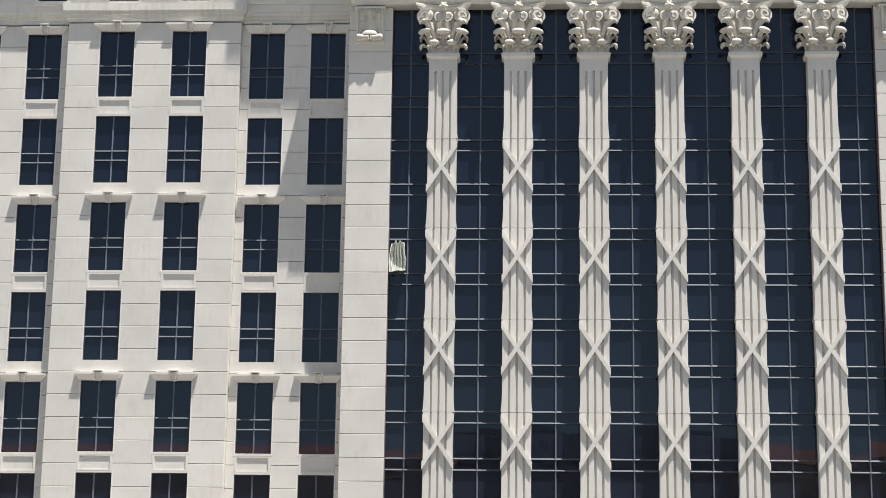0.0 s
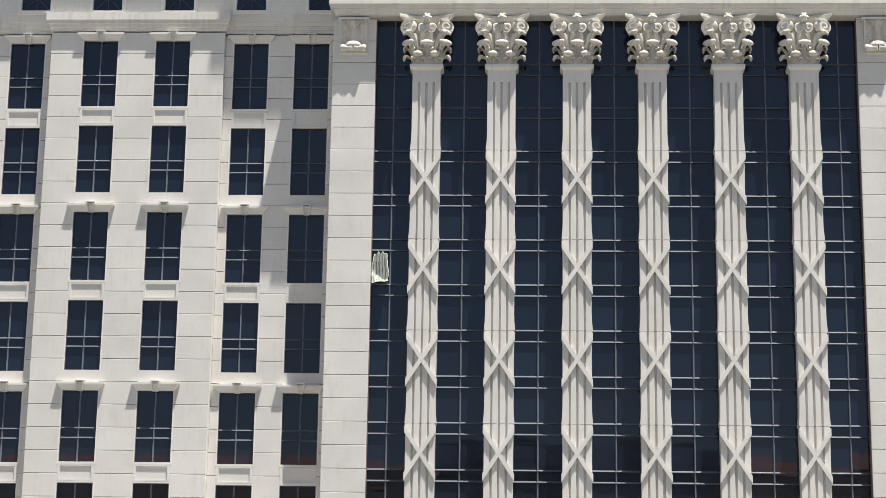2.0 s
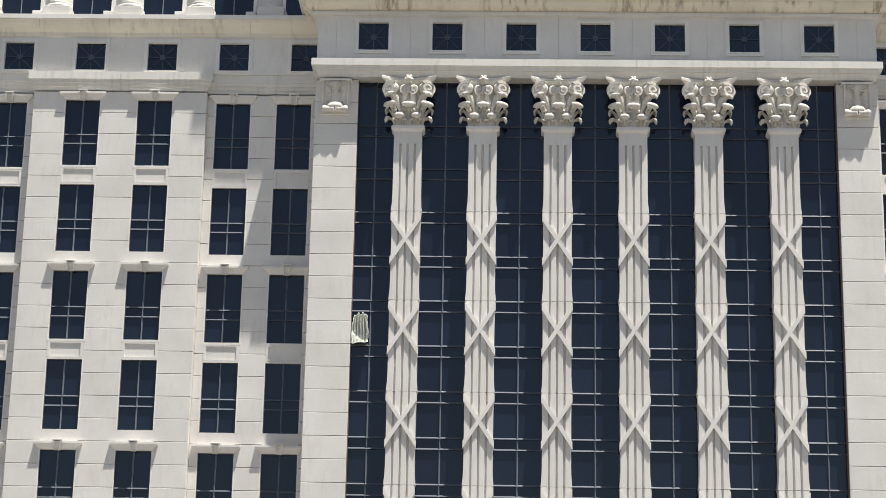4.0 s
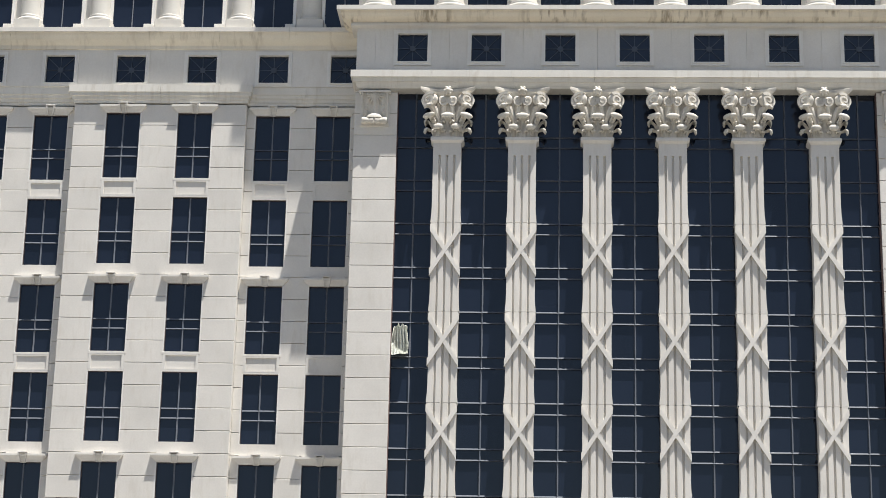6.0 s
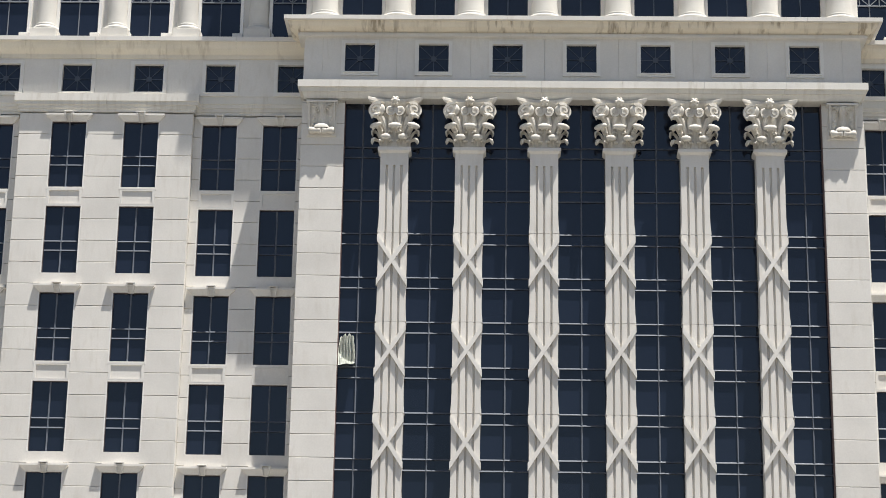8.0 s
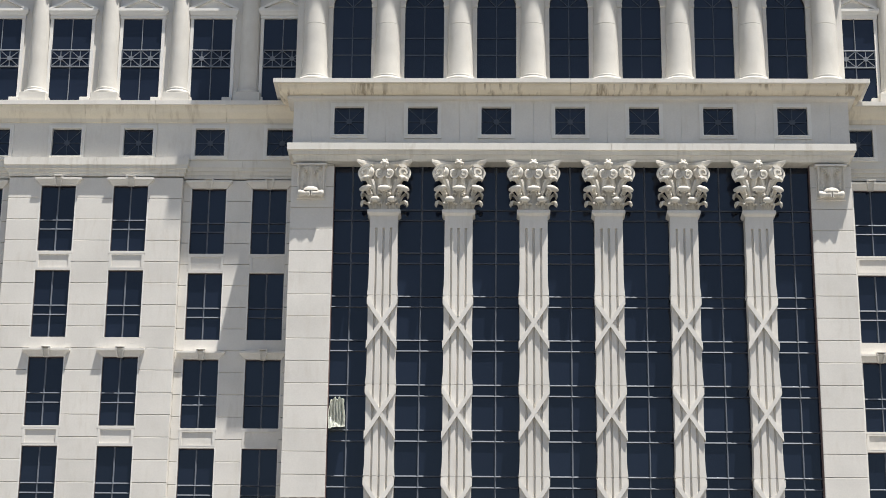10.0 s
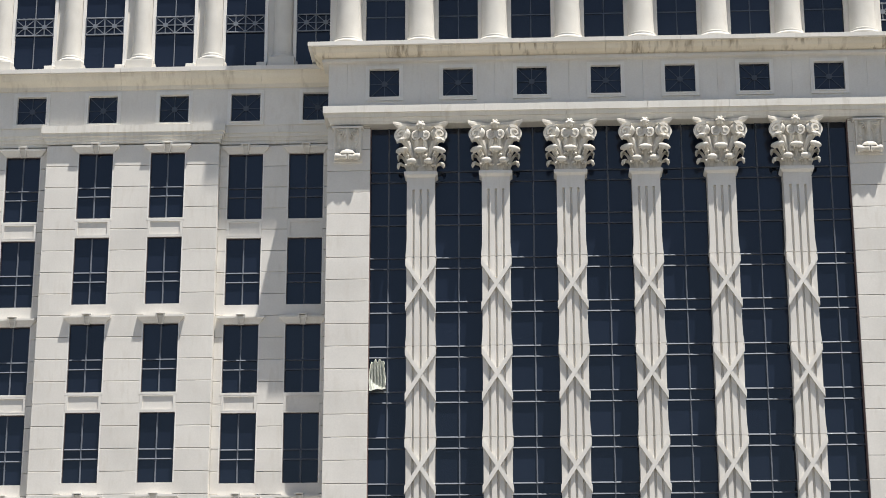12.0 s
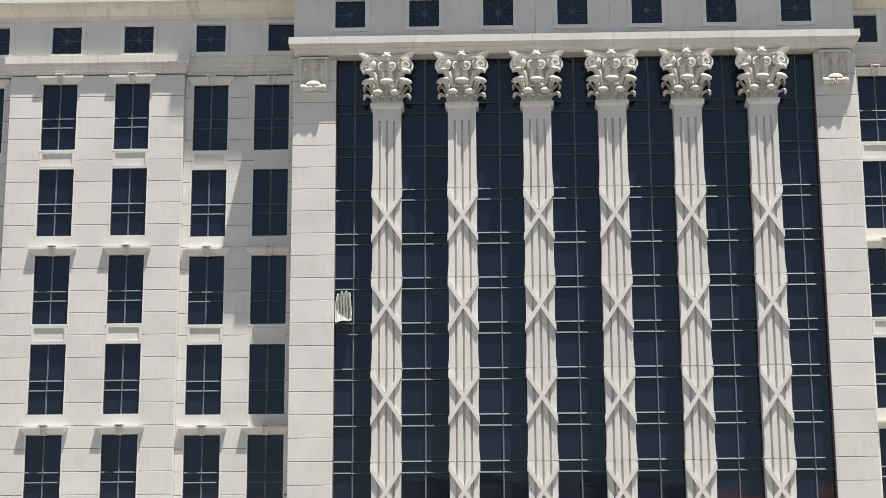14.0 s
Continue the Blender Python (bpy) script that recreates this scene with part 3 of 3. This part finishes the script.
frieze = empty("wall_portico_frieze", (0, 0, BASE), "shaded cream stone frieze with small square windows", "wall", kind="structure")
SQ = 0.50


def build_square_window():
    w = empty("square_window", label="small square dark window with a star grille and pale surround", category="window", group="square windows", kind="structure")
    fr = bmesh.new()
    for x0, x1, z0, z1 in ((-0.625, -SQ, -0.625, 0.625), (SQ, 0.625, -0.625, 0.625), (-SQ, SQ, -0.625, -SQ), (-SQ, SQ, SQ, 0.625)):
        add_box(fr, x0, x1, -0.045, 0.12, z0, z1)
    part("window_frame", fr, SURROUND, w)
    lip = bmesh.new()
    a, b = SQ + 0.004, SQ + 0.05
    for x0, x1, z0, z1 in ((-b, -a, -b, b), (a, b, -b, b), (-a, a, -b, -a), (-a, a, a, b)):
        add_box(lip, x0, x1, -0.075, -0.046, z0, z1)
    part("inner_lip", lip, SURROUND, w)
    part("pane", box(-SQ, SQ, 0.10, 0.115, -SQ, SQ), GLASS, w)
    star = bmesh.new()
    for k in range(4):
        L = 0.49 if k % 2 == 0 else 0.67
        vs = add_box(star, -L, L, 0.075 + 0.001 * k, 0.09, -0.012, 0.012)
        bmesh.ops.rotate(star, verts=vs, cent=(0, 0, 0), matrix=Matrix.Rotation(k * math.pi / 4, 3, "Y"))
    part("star_grille", star, STAR, w)
    part("hub", turned([(0.02, 0), (0.10, 0.005), (0.10, 0.02)], 16), STAR, w, at=(0, 0.08, 0)).rotation_euler = (math.pi / 2, 0, 0)
    return w


square_proto = build_square_window()
protos_used["square"] = False
y = 0.08
stops = [-PIER + 0.02] + [s for k in range(7) for s in (PITCH * (k - 0.5) - 0.62, PITCH * (k - 0.5) + 0.62)] + [RIGHT - 0.02]
for a, b in zip(stops[::2], stops[1::2]):
    for i in range(2):
        part("stone_panel", block_mesh((b - a) / 2 - 0.002, 1.62, 0.3, 0.003), TRIM, frieze, at=(a + ((b - a) / 2 + 0.002) * i, y, 6.275))
for k in range(7):
    x = PITCH * (k - 0.5)
    stamp("square", square_proto, pose(x, y, BASE + 7.155))
    part("stone_panel", block_mesh(1.24, 0.25, 0.3, 0.001), TRIM, frieze, at=(x - 0.62, y, 6.275))
    part("stone_panel", block_mesh(1.24, 0.12, 0.3, 0.004), TRIM, frieze, at=(x - 0.62, y, 7.785))
part("backing", box(-PIER + 0.04, RIGHT - 0.04, y + 0.2, 2.39, 5.75, 8.3), STONE, frieze)

# ---- upper storey of the portico: arches and columns ----
upper = empty("wall_portico_upper", (0, 0, BASE), "cream stone wall with tall round-headed window openings", "wall", kind="structure")
UP_Y, SPRING, AR = 0.45, 11.58, 0.67
for k in range(7):
    xc = PITCH * (k - 0.5)
    outline = [(xc - PITCH / 2, 8.36), (xc - AR, 8.36)] + [(xc - AR * math.cos(math.pi * i / 24), SPRING + AR * math.sin(math.pi * i / 24)) for i in range(25)] + \
              [(xc + AR, 8.36), (xc + PITCH / 2, 8.36), (xc + PITCH / 2, 13.3), (xc - PITCH / 2, 13.3)]
    bm = prism(outline, UP_Y, UP_Y + 0.35)
    part("stone_panel", bm, TRIM, upper)
for x0, x1 in ((-PIER, -PITCH), (PITCH * 6, RIGHT)):
    part("stone_panel", box(x0, x1, UP_Y, UP_Y + 0.35, 8.36, 13.3), TRIM, upper)
part("backing", box(-PIER + 0.02, RIGHT - 0.02, UP_Y + 0.36, 2.39, 8.3, 13.3), STONE, upper)


def build_arch_window():
    w = empty("arched_window", label="tall round-headed dark window with a moulded stone surround", category="window", group="arched windows", kind="structure")
    pts = [(-AR, 0)] + [(-AR * math.cos(math.pi * i / 24), 3.22 + AR * math.sin(math.pi * i / 24)) for i in range(25)] + [(AR, 0)]
    part("pane", prism(pts, 0.155, 0.17), GLASS, w)
    for r0, r1, out in ((AR, AR + 0.20, -0.05), (AR + 0.20, AR + 0.25, -0.08)):
        ring = [(-r1 * math.cos(math.pi * i / 24), 3.22 + r1 * math.sin(math.pi * i / 24)) for i in range(25)]
        ring += [(r0 * math.cos(math.pi * i / 24), 3.22 + r0 * math.sin(math.pi * i / 24)) for i in range(25)]
        part("archivolt", prism(ring, out, 0.01), TRIM, w)
    for s in (-1, 1):
        a, b = sorted((s * AR, s * (AR + 0.24)))
        part("jamb", box(a, b, -0.035, 0.02, 0, 3.13), TRIM, w)
        part("impost", box(a - 0.02, b + 0.02, -0.10, 0.02, 3.13, 3.24, 0.015), TRIM, w)
    part("keystone", prism(((-0.10, 3.86), (0.10, 3.86), (0.13, 4.25), (-0.13, 4.25)), -0.14, 0.0), TRIM, w)
    # bars darker than in the lower windows: the shade on them is put into the colour
    part("mullion", box(-0.018, 0.018, 0.12, 0.152, 0, 3.22), STAR, w)
    for z in (0.35, 1.42, 2.05, 3.22):
        part("cross_bar", box(-AR, AR, 0.123, 0.153, z - 0.018, z + 0.018), STAR, w)
    fan = bmesh.new()
    for k in (1, 2, 3):
        vs = add_box(fan, 0.0, AR - 0.01, 0.126, 0.15, -0.012, 0.012)
        bmesh.ops.rotate(fan, verts=vs, cent=(0, 0, 0), matrix=Matrix.Rotation(-k * math.pi / 4, 3, "Y"))
    part("fanlight_bars", fan, STAR, w, at=(0, 0, 3.22))
    return w


arch_proto = build_arch_window()
protos_used["arch"] = False
for k in range(7):
    stamp("arch", arch_proto, pose(PITCH * (k - 0.5), UP_Y, BASE + 8.36))


def build_column(r, foot, head, label, group):
    """Round engaged column; origin at the middle of its plinth."""
    c = empty("column", label=label, category="column", group=group)
    part("plinth", box(-r * 1.36, r * 1.36, -r * 1.36, r * 1.2, 0, foot, 0.01), COLUMN, c)
    part("base_moulding", turned([(r * 1.32, foot), (r * 1.36, foot + 0.05), (r * 1.32, foot + 0.11), (r * 1.16, foot + 0.13), (r * 1.13, foot + 0.17), (r * 1.18, foot + 0.21), (r * 1.05, foot + 0.24)], 40), COLUMN, c, smooth=True)
    H = head - foot - 0.24
    cut = foot + 0.24 + H * 0.47
    lower = [(r * (1.04 if i == 0 else 1.0 - 0.02 * i / 4), foot + 0.24 + (cut - foot - 0.25) * i / 4) for i in range(5)]
    higher = [(r * (0.98 - 0.10 * i / 4), cut + (head - cut) * i / 4) for i in range(5)]
    if r > 0.4:
        part("shaft_drum", turned(lower, 40), COLUMN, c, smooth=True)
        part("shaft_drum", turned(higher, 40), COLUMN, c, smooth=True)
    else:
        part("shaft", turned(lower[:-1] + higher, 40), COLUMN, c, smooth=True)
    part("capital", turned([(r * 0.88, head), (r * 1.0, head + 0.03), (r * 1.0, head + 0.07), (r * 0.9, head + 0.1), (r * 0.9, head + 0.2), (r * 1.0, head + 0.24), (r * 1.1, head + 0.32), (r * 1.15, head + 0.36)], 40), COLUMN, c, smooth=True)
    part("abacus", box(-r * 1.2, r * 1.2, -r * 1.2, r * 1.2, head + 0.36, head + 0.48, 0.012), COLUMN, c)
    return c


big = build_column(0.43, 0.10, 4.36, "smooth round cream stone column on a moulded base", "columns of the upper storey")
for k in range(-1, 7):
    m = pose(PITCH * k, 0.27, BASE + 8.452)
    if k == -1:
        big.matrix_basis = m
    else:
        copy_thing(big, m)
cornice_run(upper, "cornice_stone", ((-PIER, 1.9), (-PIER, 0.0), (RIGHT, 0.0), (RIGHT, 1.9)),
            ((0.45, 14.4), (0.45, 14.2), (0.3, 14.0), (0.25, 13.75), (0.2, 13.3), (-1.6, 13.3), (-1.6, 14.4)), CORNICE)

attic = empty("wall_portico_attic", (0, 0, BASE), "plain cream stone top storey of the portico with a deep eaves cornice", "wall", kind="structure")
part("stone_wall", box(-PIER, RIGHT, 0.3, 13.9, 14.41, 21.9), STONE, attic)
cornice_run(attic, "cornice_stone", ((-PIER, 12.0), (-PIER, 0.3), (RIGHT, 0.3), (RIGHT, 12.0)),
            ((0.66, 22.5), (0.66, 21.9), (-0.5, 21.9), (-0.5, 22.5)), TRIM)
part("eaves", box(-PIER - 0.73, RIGHT + 0.73, -2.04, -0.38, 21.9, 22.5, 0.02), TRIM, attic)

# ---- entablature of the wings ----
def wing_top(name, x0, x1, bay, squares):
    t = empty(name, (0, 0, BASE), "cream stone upper wall of a wing with cornices and square windows", "wall", kind="structure")
    a, b = bay
    plan = [(x0, RECESS_Y)]
    for x, y in sorted(((a, 0), (b, 1))):
        first = (plan[-1][1] == RECESS_Y)
        plan += [(x, plan[-1][1]), (x, BAY_Y if first else RECESS_Y)]
    plan.append((x1, RECESS_Y))
    plan = [p for p in plan if x0 <= p[0] <= x1]
    cornice_run(t, "architrave_stone", plan,
                ((0.19, 6.19), (0.19, 5.93), (0.15, 5.92), (0.145, 5.81), (0.09, 5.80), (0.08, 5.69), (0.04, 5.67), (0.03, 5.58), (-0.3, 5.58), (-0.3, 6.19)), ARCHITRAVE)
    cornice_run(t, "cornice_slab", ((x0, FRIEZE_Y), (x1, FRIEZE_Y)), ((0.41, 8.22), (0.41, 8.07), (-0.3, 8.07), (-0.3, 8.22)), TRIM)
    cornice_run(t, "cornice_stone", ((x0, FRIEZE_Y), (x1, FRIEZE_Y)),
                ((0.33, 8.067), (0.30, 7.96), (0.23, 7.84), (0.14, 7.75), (0.06, 7.68), (0.05, 7.55), (0.0, 7.54), (-0.3, 7.54), (-0.3, 8.067)), WING_CORNICE)
    part("backing", box(x0, x1, FRIEZE_Y + 0.2, 2.39, 5.62, 8.0), STONE, t)
    stops = [x0] + [s for x in squares for s in (x - 0.62, x + 0.62)] + [x1]
    for p, q in zip(stops[::2], stops[1::2]):
        if q - p < 0.05:
            continue
        n = 1 if q - p < 1.3 else 2
        for i in range(n):
            part("stone_panel", block_mesh((q - p) / n - 0.003, 1.345, 0.3, 0.003), TRIM, t, at=(p + (q - p) * i / n + 0.0015, FRIEZE_Y, 6.195))
    for x in squares:
        stamp("square", square_proto, pose(x, FRIEZE_Y, BASE + 6.83))
        part("stone_panel", block_mesh(1.24, 0.02, 0.3, 0.004), TRIM, t, at=(x - 0.62, FRIEZE_Y, 6.195))
        part("stone_panel", block_mesh(1.24, 0.09, 0.3, 0.004), TRIM, t, at=(x - 0.62, FRIEZE_Y, 7.455))
    part("upper_wall", box(x0, x1, 1.50, 2.39, 8.0, 13.7), TRIM, t)
    cornice_run(t, "cornice_stone", ((x0, 1.25), (x1, 1.25)), ((0.25, 14.4), (0.25, 14.2), (0.22, 14.0), (0.19, 13.7), (0.17, 13.2), (-0.9, 13.2), (-0.9, 14.4)), CORNICE)
    return t


def build_pediment_window():
    """Upper window under a small gable, with a starred balustrade panel; origin at the bottom middle."""
    w = empty("pediment_window", label="tall dark window under a small stone gable with a star railing", category="window", group="gabled windows", kind="structure")
    h, H = 0.675, 3.56
    part("pane", box(-h, h, -0.02, -0.005, 0, H), GLASS, w)
    for s in (-1, 1):
        a, b = sorted((s * h, s * (h + 0.11)))
        part("jamb", box(a, b, -0.08, 0.0, 0, H), SURROUND, w)
    # lintel and gable in the whiter stone, a colour that brightens them in the shade
    part("lintel", box(-h - 0.13, h + 0.13, -0.10, 0.0, H, H + 0.11), SURROUND, w)
    part("gable_base", loft([[(-x, -o, z), (x, -o, z), (x, 0, z), (-x, 0, z)] for x, o, z in ((0.79, 0.12, H + 0.112), (0.85, 0.15, H + 0.20), (0.88, 0.19, H + 0.26), (0.88, 0.19, H + 0.35))]), SURROUND, w)
    part("gable_field", prism(((-0.80, H + 0.35), (0.80, H + 0.35), (0, H + 0.74)), -0.09, 0.0), SURROUND, w)
    for s in (-1, 1):
        part("gable_rake", prism(((s * 0.88, H + 0.352), (s * 0.72, H + 0.352), (0, H + 0.70), (0, H + 0.82)), -0.19, 0.0), SURROUND, w)
    part("sill_block", box(-h - 0.1, -h + 0.06, -0.2, 0.0, 0.0, 0.56, 0.01), TRIM, w)
    part("sill_block", box(h - 0.24, h + 0.1, -0.2, 0.0, 0.0, 0.56, 0.01), TRIM, w)
    part("mullion", post(0, -0.045, 0, H, 0.02), GRILLE, w)
    rail = empty("star_railing", parent=w)
    z0, z1 = 1.735, 2.355
    for z in (z0, z1):
        part("rail", tube(-h, h, -0.08, z, 0.025), GRILLE, rail)
    part("rail", box(-h, h, -0.09, -0.07, (z0 + z1) / 2 - 0.014, (z0 + z1) / 2 + 0.014), GRILLE, rail)
    for x in (-h + 0.015, -0.012, h - 0.015, -h / 2, h / 2):
        part("upright", box(x - 0.014, x + 0.014, -0.092, -0.068, z0, z1), GRILLE, rail)
    for s in (-1, 1):
        d = bmesh.new()
        for k in (-1, 1):
            vs = add_box(d, -0.45, 0.45, -0.088 - 0.001 * k, -0.072, -0.013, 0.013)
            bmesh.ops.rotate(d, verts=vs, cent=(0, 0, 0), matrix=Matrix.Rotation(k * math.atan2(0.3, 0.3375), 3, "Y"))
        part("ray", d, GRILLE, rail, at=(s * h / 2, 0, (z0 + z1) / 2))
        part("hub", turned([(0.02, 0), (0.085, 0.005), (0.085, 0.03)], 16), GRILLE, rail, at=(s * h / 2, -0.07, (z0 + z1) / 2)).rotation_euler = (math.pi / 2, 0, 0)
    return w


ped_proto = build_pediment_window()
protos_used["ped"] = False
UP_WIN = [-3.72 - 2.458 * k for k in range(7)]
UP_COL = [-4.86] + [-7.30 - 2.458 * k for k in range(5)]
SQUARES = [-13.43 + 2.458 * k for k in range(-2, 5)]
wing_top("wall_left_wing_top", -20.0, -PIER + 0.02, (EDGE_A, EDGE_B), SQUARES)
wing_top("wall_right_wing_top", RIGHT - 0.02, mirror_x(-10.0), (mirror_x(EDGE_B), 40.0), sorted(mirror_x(x) for x in SQUARES[-2:]))
small = build_column(0.335, 0.36, 4.30, "smooth round cream stone column between gabled windows", "columns of the upper storey")
for i, x in enumerate(UP_COL + [mirror_x(x) for x in UP_COL[:2]]):
    m = pose(x, 1.47, BASE + 8.232)
    if i == 0:
        small.matrix_basis = m
    else:
        copy_thing(small, m)
for x in UP_WIN + [mirror_x(x) for x in UP_WIN[:2]]:
    stamp("ped", ped_proto, pose(x, 1.50, BASE + 7.97))

# ---- plastic sheet over a broken pane ----
def build_sheet():
    bm = bmesh.new()
    nx, nz = 28, 44
    rows = []
    for j in range(nz + 1):
        v = j / nz
        row = []
        for i in range(nx + 1):
            u = i / nx
            rag = 0.02 * noise.noise((1.7, v * 7, 0.4)) * (1 - u) + 0.03 * noise.noise((5.2, v * 8, 2.4)) * u
            x = -1.69 + 0.55 * u + rag + 0.10 * (1 - u) * max(0, 0.35 - v) - 0.05 * u * v * v + 0.10 * (1 - u) * v ** 4
            z = -3.33 + 1.00 * v + 0.12 * noise.noise((u * 5, 4.4, 1.1)) * v ** 3 + 0.05 * noise.noise((u * 4, 9.4, 1.1)) * (1 - v) ** 3
            fold = 0.022 * math.sin(u * 34 + 2.0 * noise.noise((u * 2, v * 1.6, 1))) + 0.04 * noise.noise((u * 7, v * 1.4, 3.1)) + 0.012 * noise.noise((u * 14, v * 5, 7.1))
            edge = 0.12 + 0.42 * max(0.0, 1 - u * 1.5) ** 1.6 + 0.05 * noise.noise((u * 5, 0.3, 8.0))
            belly = 0.24 * max(0, (edge - v) / edge) ** 0.9
            row.append(bm.verts.new((x, GLASS_Y - 0.10 + fold * min(1, v * 5 + 0.3) - belly, z)))
        rows.append(row)
    for a, b in zip(rows, rows[1:]):
        for i in range(nx):
            bm.faces.new((a[i], a[i + 1], b[i + 1], b[i]))
    bmesh.ops.solidify(bm, geom=bm.faces[:], thickness=0.006)
    ob = part("plastic_sheet", bm, PLASTIC, at=(0, 0, BASE), smooth=True)
    return tagged(ob, "crumpled white plastic sheet covering one broken pane", "sheet")


build_sheet()

# ---- building across the street, seen only in the glass ----
opp = empty("opposite_building", (6, -112, 0), "long tan building with a terracotta tiled roof across the street", "building")
part("wall", box(-90, 90, -12, 0, 0, 26.5), TANWALL, opp)
part("cornice", box(-90.5, 90.5, -12.5, 0.5, 26.5, 27.1, 0.1), TRIM, opp)
part("raised_block", box(-11.5, 13.8, -6, 0.7, 0, 29.3), GREYWALL, opp)
part("roof", loft([[(-91, 1, 27.1), (91, 1, 27.1), (91, -13, 27.1), (-91, -13, 27.1)], [(-86, -4.5, 29.3), (86, -4.5, 29.3), (86, -7.5, 29.3), (-86, -7.5, 29.3)]]), TILES, opp)
